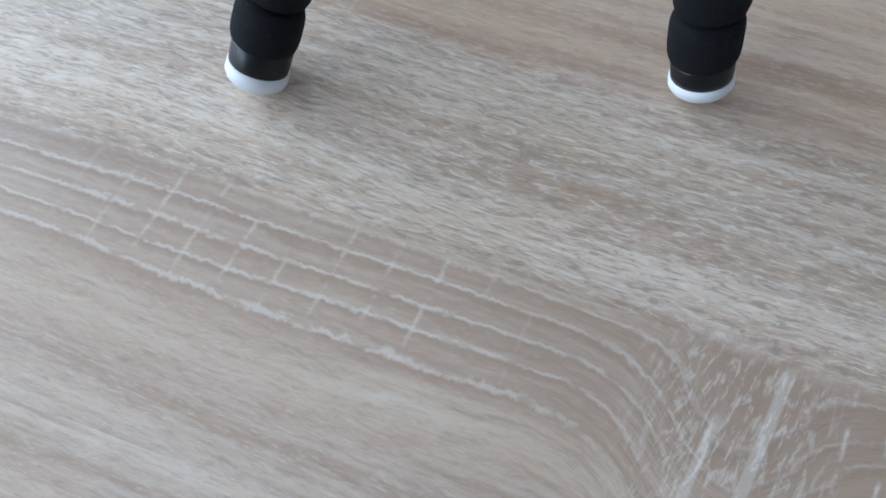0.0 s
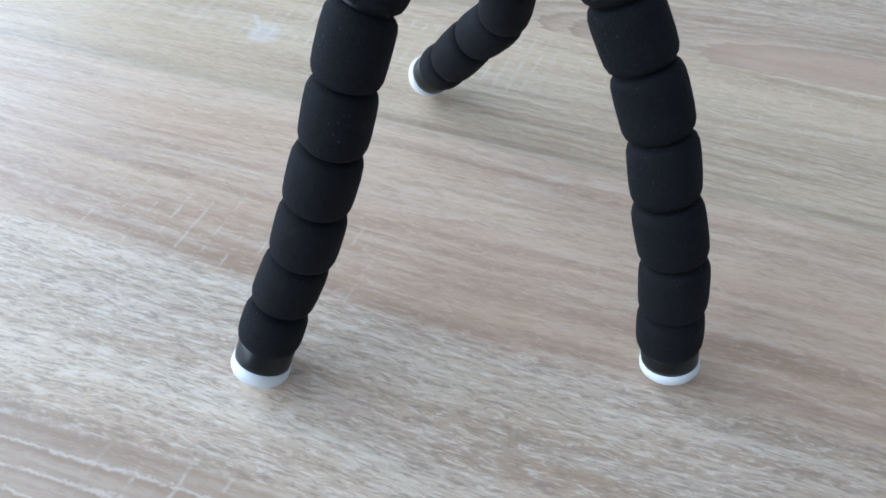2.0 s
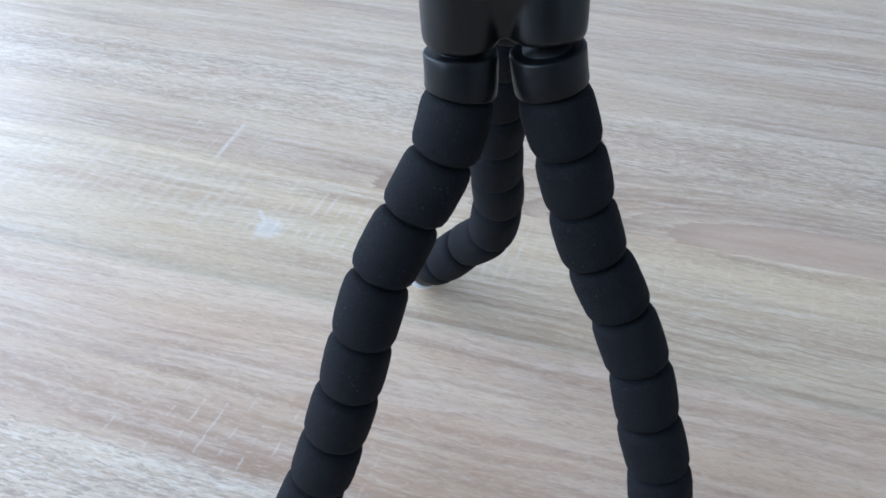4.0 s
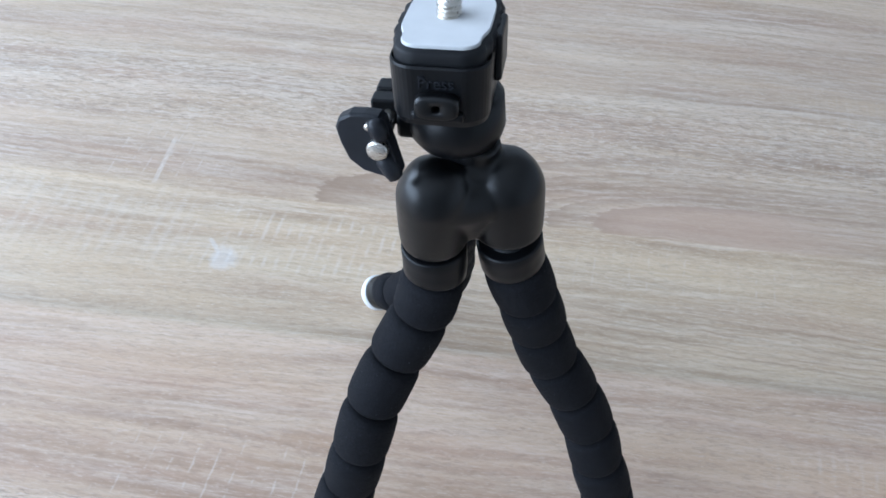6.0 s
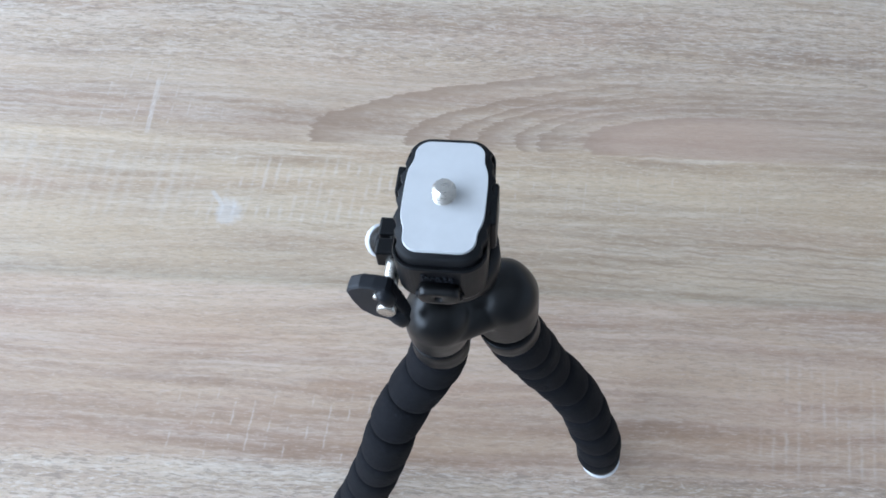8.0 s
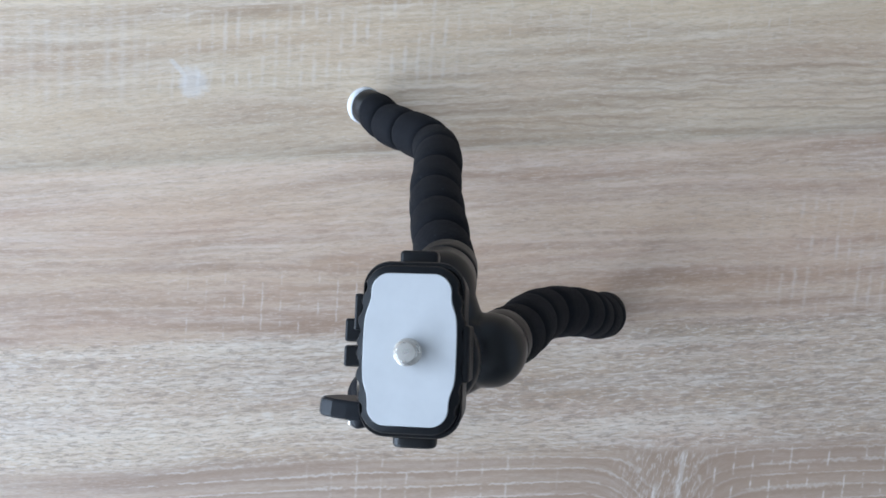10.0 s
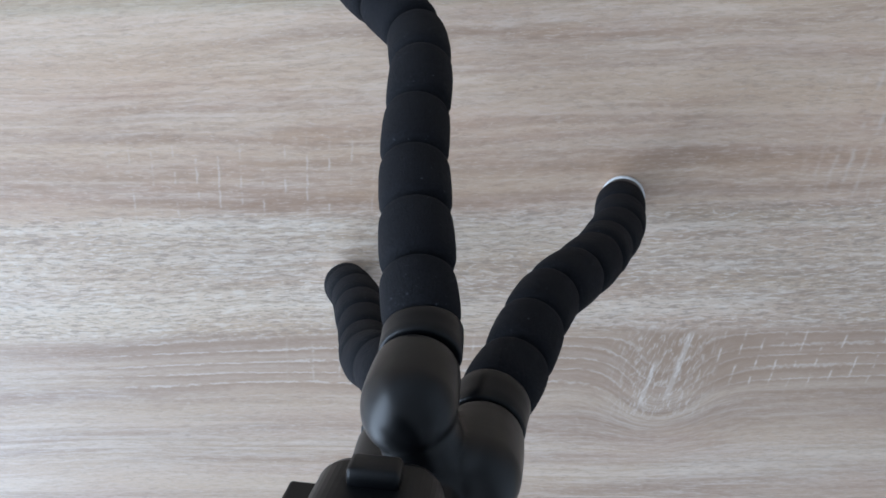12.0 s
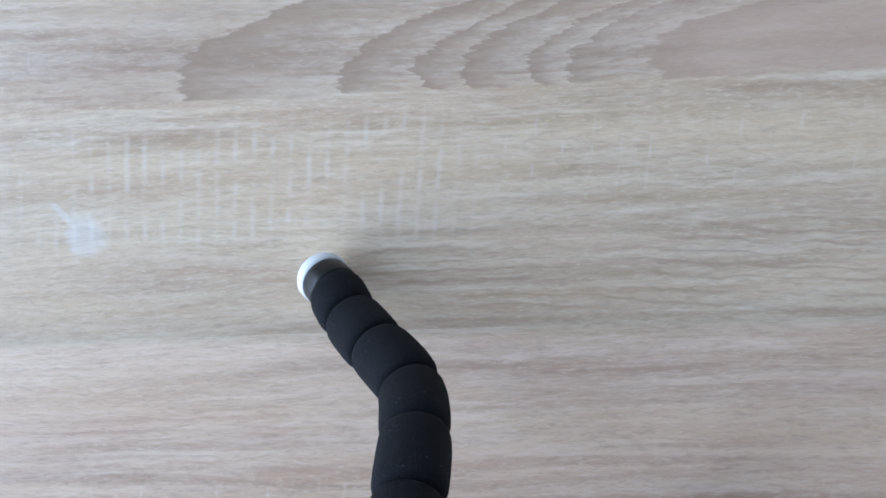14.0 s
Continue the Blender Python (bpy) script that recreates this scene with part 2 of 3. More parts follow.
    chalk = n.math("MULTIPLY", spread(ring, 0.72, 0.82), n.math("SUBTRACT", 1.0, spread(ring, 0.86, 0.95)))
    broken = spread(n.noise(n.scaled(120, 260, 1), 1.0, 2.0), 0.36, 0.52)
    col = n.mix(n.math("MULTIPLY", front, 0.40), col, OAK_DARK)
    col = n.mix(n.math("MULTIPLY", n.math("MULTIPLY", under, front), 0.52), col, OAK_BROWN)
    col = n.mix(n.math("MULTIPLY", n.math("MULTIPLY", chalk, broken), n.math("MULTIPLY", front, 0.54)), col, OAK_CHALK)
    core = n.math("MULTIPLY", zone(0.105, 0.155, -0.200, -0.138, 0.012), 1.0)
    col = n.mix(n.math("MULTIPLY", zone(0.112, 0.185, -0.178, -0.139, 0.014), 0.40), col, OAK_BROWN)
    col = n.mix(n.math("MULTIPLY", zone(0.06, 0.60, -0.215, -0.137, 0.03), 0.26), col, OAK_BROWN)
    crumbs = spread(n.noise(vec(n.math("MULTIPLY", n.math("SUBTRACT", x, n.math("MULTIPLY", y, 0.25)), 480.0), n.math("MULTIPLY", y, 130.0)), 1.0, 3.0, 0.7, 0.4), 0.50, 0.64)
    col = n.mix(n.math("MULTIPLY", n.math("MULTIPLY", core, crumbs), 0.48), col, OAK_CHALK)

    # saw marks: pale strokes across the grain, in patches
    sx = n.math("ADD", n.math("SUBTRACT", x, n.math("MULTIPLY", y, 0.12)), n.math("MULTIPLY", wob, 0.6))

    crumb = n.noise(n.scaled(420, 420, 1), 1.0, 2.0, 0.6)

    def strokes(pitch, width, shift, keep):
        f = n.math("FRACT", n.math("DIVIDE", n.math("ADD", sx, shift), pitch))
        d = n.math("ABSOLUTE", n.math("SUBTRACT", f, 0.5))
        m = n.math("SUBTRACT", 1.0, spread(n.math("ADD", d, n.math("MULTIPLY", n.math("SUBTRACT", crumb, 0.5), 1.5 * width / pitch)), 0.0, width / pitch))
        gap = n.noise(vec(n.math("MULTIPLY", n.math("FLOOR", n.math("DIVIDE", n.math("ADD", sx, shift), pitch)), 7.3), n.math("MULTIPLY", y, 120.0), shift * 400), 1.0, 3.0, 0.6)
        return n.math("MULTIPLY", m, spread(gap, keep, keep + 0.12))

    wide, fine = strokes(0.0153, 0.0011, 0.0307, 0.44), strokes(0.0074, 0.0017, 0.0513, 0.36)
    third = strokes(0.0112, 0.0009, 0.0171, 0.47)
    faint = n.math("MULTIPLY", strokes(0.0088, 0.0034, 0.0513, 0.30), spread(n.noise(n.scaled(52, 22, 1, (0.7, 3.1, 0)), 1.0, 2.0), 0.36, 0.62))
    patchy = n.math("MULTIPLY", fine, spread(n.noise(n.scaled(38, 70, 1), 1.0, 2.0), 0.38, 0.60))
    marks = add(
        n.math("MULTIPLY", wide, zone(-0.080, 0.060, -0.168, -0.137, 0.02)),
        n.math("MULTIPLY", n.math("MULTIPLY", third, zone(0.155, 0.30, -0.176, -0.139)), 1.6),
        n.math("MULTIPLY", third, zone(-0.16, -0.03, -0.060, -0.020, 0.02)),
        n.math("MULTIPLY", n.math("MULTIPLY", patchy, zone(0.19, 0.30, -0.055, 0.010, 0.02)), 0.8),
        n.math("MULTIPLY", n.math("MULTIPLY", faint, zone(-0.33, -0.16, 0.085, 0.139, 0.03)), 0.75),
        n.math("MULTIPLY", n.math("MULTIPLY", patchy, zone(-0.16, 0.02, 0.088, 0.134, 0.02)), 1.1),
        n.math("MULTIPLY", n.math("MULTIPLY", third, zone(0.03, 0.22, 0.104, 0.132, 0.02)), 0.8),
        n.math("MULTIPLY", n.math("MULTIPLY", third, zone(-0.24, -0.15, 0.148, 0.205, 0.02)), 0.8),
        n.math("MULTIPLY", n.math("MULTIPLY", fine, zone(0.25, 0.5, 0.20, 0.30, 0.03)), 0.25))
    col = n.mix(n.math("MULTIPLY", marks, 0.42, clamp=True), col, OAK_CHALK)
    # one long pale scar by the knot and one on the far board
    for x0, x1, y0, y1, lean in ((0.1365, 0.1400, -0.186, -0.139, 0.20), (-0.1965, -0.1935, 0.146, 0.186, 0.05), (0.1205, 0.1235, -0.19, -0.158, 0.2)):
        along = n.math("SUBTRACT", x, n.math("MULTIPLY", n.math("SUBTRACT", y, (y0 + y1) / 2), lean))
        line = n.math("MULTIPLY", n.math("MULTIPLY", step(along, x0 - 0.0006, x0 + 0.0006), n.math("SUBTRACT", 1.0, step(along, x1 - 0.0006, x1 + 0.0006))), zone(-0.5, 0.5, y0, y1, 0.01))
        col = n.mix(n.math("MULTIPLY", n.math("MULTIPLY", line, n.math("ADD", n.math("MULTIPLY", crumbs, 0.5), 0.5)), 0.70), col, OAK_CHALK)

    # dried pale splash
    px, py = n.math("SUBTRACT", x, -0.1355), n.math("SUBTRACT", y, 0.0925)
    rag = n.math("MULTIPLY", n.math("SUBTRACT", n.noise(n.scaled(170, 170, 1), 1.0, 3.0, 0.6), 0.5), 0.011)
    blob = n.math("ADD", n.math("SQRT", n.math("ADD", n.math("MULTIPLY", px, px), n.math("MULTIPLY", py, py))), rag)
    tail = n.math("ABSOLUTE", n.math("ADD", n.math("ADD", px, n.math("MULTIPLY", py, 0.85)), n.math("MULTIPLY", rag, 0.4)))
    tail = n.math("MULTIPLY", n.math("SUBTRACT", 1.0, spread(tail, 0.0010, 0.0022)), zone(-0.1480, -0.137, 0.094, 0.1065, 0.002))
    splash = n.math("MAXIMUM", n.math("SUBTRACT", 1.0, spread(blob, 0.0065, 0.0095)), tail)
    col = n.mix(n.math("MULTIPLY", splash, 0.30), col, (0.70, 0.71, 0.74))

    n.bump(n.math("ADD", n.math("ADD", pores, n.math("MULTIPLY", fleck, 0.6)), n.math("MULTIPLY", n.math("ADD", ripple, dash), 0.5)), 0.26, 0.0006)
    rough = n.math("ADD", 0.30, n.math("MULTIPLY", n.noise(n.scaled(30, 60, 1), 1.0, 3.0), 0.14))
    return n.set(Base_Color=col, Roughness=rough)


def make_foam():
    n = Nodes("black_foam")
    pores = n.noise(n.pos, 1900.0, 3.0, 0.65)
    soft = n.noise(n.pos, 210.0, 3.0, 0.5)
    drag = n.noise(n.scaled(1500, 1500, 160), 1.0, 3.0, 0.6)
    n.bump(n.math("ADD", n.math("ADD", pores, soft), n.math("MULTIPLY", drag, 0.7)), 0.6, 0.0005)
    col = n.ramp(pores, (0.34, (0.0034, 0.0036, 0.0046)), (0.70, (0.0112, 0.0120, 0.0155)))
    lint = n.math("MULTIPLY", n.ramp(n.noise(n.pos, 1150.0, 1.0), (0.715, 0.0), (0.75, 1.0)), n.ramp(n.noise(n.pos, 60.0, 2.0), (0.42, 0.0), (0.56, 1.0)))
    col = n.mix(n.math("MULTIPLY", lint, 0.45), col, (0.09, 0.10, 0.12))
    n.bsdf.inputs["Specular IOR Level"].default_value = 0.16
    return n.set(Base_Color=col, Roughness=0.85)


def make_plastic(name="black_plastic", base=0.0045, rough=0.36, gloss=0.24):
    n = Nodes(name)
    fine = n.noise(n.pos, 1800.0, 2.0, 0.6)
    wear = n.noise(n.pos, 90.0, 3.0, 0.6)
    n.bump(fine, 0.12, 0.0002)
    n.bsdf.inputs["Specular IOR Level"].default_value = gloss
    return n.set(Base_Color=n.ramp(wear, (0.3, (base * 0.74, base * 0.82, base)), (0.75, (base * 1.1, base * 1.22, base * 1.5))), Roughness=n.ramp(wear, (0.3, rough - 0.05), (0.7, rough + 0.08)))


def make_rubber(name, colour, rough=0.5, gloss=0.5):
    n = Nodes(name)
    n.bsdf.inputs["Specular IOR Level"].default_value = gloss
    dirt = n.noise(n.pos, 130.0, 4.0, 0.6)
    n.bump(n.noise(n.pos, 1500.0), 0.1, 0.0002)
    return n.set(Base_Color=n.ramp(dirt, (0.3, tuple(c * 0.93 for c in colour)), (0.7, colour)), Roughness=rough)


def make_metal():
    n = Nodes("nickel_steel")
    brushed = n.noise(n.scaled(400, 400, 2500), 1.0, 3.0, 0.6)
    return n.set(Base_Color=(0.62, 0.59, 0.54), Metallic=1.0, Roughness=n.ramp(brushed, (0.3, 0.22), (0.7, 0.38)))


def make_wall(name, colour):
    n = Nodes(name)
    n.bump(n.noise(n.pos, 220.0, 3.0), 0.2, 0.001)
    mott = n.noise(n.pos, 2.5, 3.0)
    return n.set(Base_Color=n.ramp(mott, (0.3, tuple(c * 0.95 for c in colour)), (0.7, colour)), Roughness=0.85)


OAK, FOAM, PLASTIC, METAL = make_oak(), make_foam(), make_plastic(), make_metal()
SATIN = make_plastic("satin_black_plastic", 0.0025, 0.34, 0.38)
MATT = make_plastic("matt_black_plastic", 0.006, 0.5)
WORN = make_plastic("worn_black_plastic", 0.016, 0.4)
WHITE = make_rubber("white_rubber", (0.70, 0.71, 0.715))
PAD = make_rubber("white_pad_rubber", (0.61, 0.615, 0.615), 0.95, 0.05)
# second wall colour is darkened so that the south side bounces less light
WALL, FILL_CUT, CEIL, FLOOR = make_wall("wall_paint", (0.64, 0.65, 0.66)), make_wall("fill_cut_wall_paint", (0.26, 0.26, 0.26)), make_wall("ceiling_paint", (0.66, 0.66, 0.66)), make_wall("floor_vinyl", (0.30, 0.27, 0.24))


# ---- helpers of the build ----
def part(name, bm, material, parent=None, label="", smooth=True):
    me = bpy.data.meshes.new(name)
    bmesh.ops.recalc_face_normals(bm, faces=bm.faces)
    bm.to_mesh(me)
    bm.free()
    if smooth:
        me.shade_smooth()
    me.materials.append(material)
    ob = new(name, me)
    ob.parent = parent
    return tagged(ob, label)


def box(bm, x0, y0, z0, x1, y1, z1, m=None, bevel=0.0, seg=2):
    r = bmesh.ops.create_cube(bm, size=1.0)
    vs = r["verts"]
    for v in vs:
        v.co = Vector(((x0 + x1) / 2 + v.co.x * (x1 - x0), (y0 + y1) / 2 + v.co.y * (y1 - y0), (z0 + z1) / 2 + v.co.z * (z1 - z0)))
    if bevel:
        es = list({e for v in vs for e in v.link_edges})
        out = bmesh.ops.bevel(bm, geom=es, offset=bevel, segments=seg, profile=0.5, affect="EDGES")
        vs = list({v for f in out["faces"] for v in f.verts} | {v for v in vs if v.is_valid})
    if m:
        for v in vs:
            v.co = m @ v.co
    return vs


def loft(bm, rings, cap=True):
    """Joins rings of equal count into a skin."""
    made = [[bm.verts.new(p) for p in ring] for ring in rings]
    n = len(made[0])
    for a, b in zip(made, made[1:]):
        for i in range(n):
            bm.faces.new((a[i], a[(i + 1) % n], b[(i + 1) % n], b[i]))
    if cap:
        bm.faces.new(made[0][::-1])
        bm.faces.new(made[-1])
    return made


def circle(c, axis, r, n=40, up=Vector((0.31, 0.2, 0.93))):
    axis = axis.normalized()
    u = up.cross(axis).normalized()
    v = axis.cross(u)
    return [c + (u * math.cos(2 * math.pi * i / n) + v * math.sin(2 * math.pi * i / n)) * r for i in range(n)]


def lathe(bm, base, axis, profile, n=40):
    axis = axis.normalized()
    return loft(bm, [circle(base + axis * h, axis, r, n, Vector((0.9, 0.1, 0.42))) for h, r in profile])


def sleeve(bm, a, b, ta, tb, ra, rb, groove=0.0032, edge=0.0024, n=40, bulge=0.0002):
    """A foam ring from a to b that bends from direction ta to tb, with rounded rims."""
    length = (b - a).length
    e = edge / length
    steps = [(0.022, -groove), (e * 0.35, -groove * 0.5), (e * 0.8, -groove * 0.18), (e * 1.6, 0.0), (0.35, bulge), (0.65, bulge), (1 - e * 1.6, 0.0), (1 - e * 0.8, -groove * 0.18), (1 - e * 0.35, -groove * 0.5), (0.978, -groove)]
    rings = []
    for s, dr in steps:
        # cubic path between the ends
        h = (2 * s**3 - 3 * s**2 + 1) * a + (s**3 - 2 * s**2 + s) * ta * length + (-2 * s**3 + 3 * s**2) * b + (s**3 - s**2) * tb * length
        t = (ta * (1 - s) + tb * s).normalized()
        rings.append(circle(h, t, ra + (rb - ra) * s + dr, n))
    loft(bm, rings)


# ---- room ----
def setting(name, bm, material, label, category):
    return tagged(part(name, bm, material, None, label, False), label, category, kind="structure")


RX0, RX1, RY0, RY1, RZ0, RZ1 = -2.1, 2.4, -3.1, 2.4, -0.745, 1.86
bm = bmesh.new(); box(bm, RX0 - 0.2, RY0 - 0.2, RZ0 - 0.1, RX1 + 0.2, RY1 + 0.2, RZ0)
setting("floor", bm, FLOOR, "plain floor under the table", "floor")
bm = bmesh.new(); box(bm, RX0 - 0.2, RY0 - 0.2, RZ1, RX1 + 0.2, RY1 + 0.2, RZ1 + 0.1)
setting("ceiling", bm, CEIL, "plain white painted ceiling", "ceiling")
bm = bmesh.new(); box(bm, RX1, RY0 - 0.2, RZ0, RX1 + 0.2, RY1 + 0.2, RZ1)
setting("wall_east", bm, WALL, "plain light painted wall", "wall")
bm = bmesh.new(); box(bm, RX0, RY1, RZ0, RX1, RY1 + 0.2, RZ1)
setting("wall_north", bm, WALL, "plain light painted wall", "wall")
# unseen wall, dark only to weaken fill light on the table's front
bm = bmesh.new(); box(bm, RX0, RY0 - 0.2, RZ0, RX1, RY0, RZ1)
setting("wall_south", bm, FILL_CUT, "unseen south wall, darkened to cut the fill light", "wall")
bm = bmesh.new()
for y0, z0, y1, z1 in ((RY0 - 0.2, RZ0, RY1 + 0.2, WIN["z0"]), (RY0 - 0.2, WIN["z1"], RY1 + 0.2, RZ1), (RY0 - 0.2, WIN["z0"], WIN["y0"], WIN["z1"]), (WIN["y1"], WIN["z0"], RY1 + 0.2, WIN["z1"])):
    box(bm, RX0 - 0.2, y0, z0, RX0, y1, z1)
setting("wall_west", bm, WALL, "plain light painted wall with a window opening", "wall")

# ---- table ----
table = tagged(new("table"), "light oak laminate table with saw-marked wood grain", "table")
bm = bmesh.new(); box(bm, -0.85, -0.6, -0.028, 0.95, 0.75, 0.0, bevel=0.002)
part("tabletop", bm, OAK, table, smooth=False)
for x in (-0.78, 0.88):
    for y in (-0.53, 0.68):
        bm = bmesh.new(); box(bm, x - 0.03, y - 0.03, RZ0, x + 0.03, y + 0.03, -0.028, bevel=0.003)
        part("leg", bm, OAK, table, smooth=False)

# ---- tripod ----
tripod = tagged(new("mini_tripod"), "black flexible mini tripod with foam legs standing on the table", "tripod")
tripod.location = (0, 0, 0)

LEGS = [
    # centres of the joints from the hub down, radius at the top and at the foot
    ([(0.0006, -0.0219, 0.2003), (0.0015, -0.0240, 0.1880), (-0.0017, -0.0294, 0.1694), (-0.0090, -0.0371, 0.1509), (-0.0161, -0.0477, 0.1329), (-0.0203, -0.0566, 0.1127),
      (-0.0241, -0.0629, 0.0918), (-0.0288, -0.0692, 0.0711), (-0.0340, -0.0755, 0.0504), (-0.0404, -0.0835, 0.0307), (-0.0444, -0.0913, 0.0154), (-0.0470, -0.0979, 0.0039)], 0.0101, 0.0113),
    ([(0.0231, -0.0176, 0.2024), (0.0260, -0.0180, 0.1902), (0.0329, -0.0196, 0.1723), (0.0396, -0.0197, 0.1529), (0.0479, -0.0216, 0.1334), (0.0587, -0.0254, 0.1152),
      (0.0687, -0.0305, 0.0958), (0.0762, -0.0364, 0.0759), (0.0844, -0.0411, 0.0551), (0.0898, -0.0451, 0.0336), (0.0941, -0.0477, 0.0149), (0.0970, -0.0501, 0.0042)], 0.0103, 0.0114),
    ([(0.0079, 0.0062, 0.2035), (0.0083, 0.0080, 0.1935), (0.0066, 0.0141, 0.1762), (0.0051, 0.0209, 0.1561), (0.0041, 0.0283, 0.1358), (0.0044, 0.0361, 0.1138),
      (0.0047, 0.0446, 0.0914), (0.0014, 0.0505, 0.0685), (-0.0108, 0.0575, 0.0498), (-0.0226, 0.0636, 0.0307), (-0.0306, 0.0710, 0.0183), (-0.0386, 0.0755, 0.0076)], 0.0101, 0.011),
]


rng = random.Random(7)


def build_leg(points, r0, r1):
    p = [Vector(q) for q in points]
    n = len(p)
    tan = [(p[min(i + 1, n - 1)] - p[max(i - 1, 0)]).normalized() for i in range(n)]
    rad = [r0 + (r1 - r0) * i / (n - 2) for i in range(n)]
    bm = bmesh.new()
    loft(bm, [circle(c, t, r - 0.0036) for c, t, r in zip(p[:-1], tan, rad)])
    leg = part("leg", bm, MATT, tripod)
    bm = bmesh.new()
    sleeve(bm, p[0] + tan[0] * 0.0005, p[1], tan[0], tan[1], r0 + 0.0001, r0 + 0.0001, 0.0012, 0.0006, bulge=0.0)
    part("collar", bm, PLASTIC, leg, "satin black plastic collar")
    for i in range(1, 10):
        bm = bmesh.new()
        # each ring sits a little off the line and varies in girth
        off = Vector((rng.uniform(-1, 1), rng.uniform(-1, 1), 0)) * 0.00035
        fat = rng.uniform(-0.00015, 0.0003)
        sleeve(bm, p[i] + off, p[i + 1] + off, tan[i], tan[i + 1], rad[i] + fat, rad[i + 1] + fat)
        part("foam_segment", bm, FOAM, leg)
    # foot: black cap and white rubber pad that curves under it
    d = (p[11] - p[10]).normalized()
    h = (p[11] - p[10]).length
    r = r1 - 0.0006
    bm = bmesh.new()
    lathe(bm, p[10], d, [(-0.001, r - 0.0008), (0.0, r - 0.0004), (h * 0.4, r - 0.0005), (h * 0.54, r - 0.0006), (h * 0.56, r - 0.002)])
    for v in bm.verts:
        v.co.z = max(v.co.z, 0.0004)
    part("foot_cap", bm, SATIN, leg, "smooth black plastic foot cap")
    bm = bmesh.new()
    lathe(bm, p[10] + d * h * 0.54, d, [(0, r - 0.0012), (0.0003, r - 0.0001), (h * 0.28, r), (h * 0.42, r - 0.0009), (h * 0.54, r - 0.0030), (h * 0.62, r * 0.5), (h * 0.64, r * 0.2)])
    for v in bm.verts:
        v.co.z = max(v.co.z, 0.0)
    part("foot_pad", bm, WHITE, leg, "white rubber foot pad")


for leg in LEGS:
    build_leg(*leg)

# hub: three shoulders, round outside, whose tops meet the walls between the legs in a crease
centre = Vector((0.0110, -0.0112, 0.2090))
TOPS = [Vector((-0.0001, -0.0212, 0.2226)), Vector((0.0202, -0.0136, 0.2210)), Vector((0.0062, 0.0060, 0.2190))]


def shoulder(bm, base, top, radius, n=64):
    """A wall round the leg's line and a dome whose foot dips to a chin on both sides of the outer face."""
    axis = (top - base).normalized()
    height = (top - base).length + radius
    out = base - centre
    out = (out - axis * out.dot(axis)).normalized()
    side = axis.cross(out)
    columns = []
    for i in range(n):
        a = 2 * math.pi * i / n
        off = abs(math.degrees(math.atan2(math.sin(a), math.cos(a))))
        chin = math.exp(-(((off - 48) / 24) ** 2))
        start = radians(20) * chin
        tall = radius * (1.0 + 0.45 * chin)
        rim = height - tall * (1 - math.sin(start))
        d = out * math.cos(a) + side * math.sin(a)
        col = [(0.0014, radius - 0.0034), (0.0018, radius - 0.0018), (0.0028, radius - 0.0009), (0.0044, radius - 0.0006)]
        col += [(0.0044 + (rim - 0.0044) * k / 4, radius - 0.0006 * (1 - k / 4) ** 2) for k in (1, 2, 3, 4)]
        for k in range(1, 12):
            g = start + (math.pi / 2 - start) * k / 12
            col.append((height - tall * (1 - math.sin(g)), radius / math.cos(start) ** 0.9 * math.cos(g) ** 0.9))
        columns.append([base + axis * h + d * r for h, r in col])
    loft(bm, [[c[k] for c in columns] for k in range(len(columns[0]))])


def saddle(bm, a, b, r, low):
    """A rounded bridge from a shoulder to the middle with a plain wall below it."""
    t = (b - a).normalized()
    across = Vector((-t.y, t.x, 0)).normalized()
    rings = []
    for k in range(9):
        c = a.lerp(b, k / 8) - Vector((0, 0, 0.0008 * math.sin(math.pi * k / 8)))
        ring = [c + across * r * math.cos(g) + Vector((0, 0, r * math.sin(g))) for g in [math.pi * j / 16 for j in range(17)]]
        ring += [Vector((c.x, c.y, low)) - across * r * 0.55, Vector((c.x, c.y, low)) + across * r * 0.55]
        rings.append(ring)
    loft(bm, rings)


bm = bmesh.new()
for (points, r0, r1), top in zip(LEGS, TOPS):
    shoulder(bm, Vector(points[0]), top, r0 + 0.0009)
    saddle(bm, top, Vector((centre.x, centre.y, 0.2222)), r0 - 0.0004, 0.2065)
# rib that closes the notch between the two front shoulders
saddle(bm, TOPS[0] - Vector((-0.002, 0.0016, 0.0018)), TOPS[1] - Vector((0.002, 0.0016, 0.0018)), 0.0088, 0.2050)
lathe(bm, centre, Vector((0, 0, 1)), [(-0.002, 0.0070), (-0.001, 0.0080), (0.0080, 0.0095), (0.0170, 0.0100), (0.0200, 0.0088), (0.0215, 0.0064), (0.0265, 0.0060)])
hub = part("hub", bm, SATIN, tripod, "satin black plastic hub with three round shoulders")
rem = hub.modifiers.new("skin", "REMESH")
rem.mode, rem.voxel_size, rem.use_smooth_shade = "VOXEL", 0.0005, True
smo = hub.modifiers.new("soften", "SMOOTH")
smo.iterations, smo.factor = 16, 0.6

# head, tilted on its ball
HEAD = pose(0.0, -0.0005, 0.2674, -13, -6, -3)


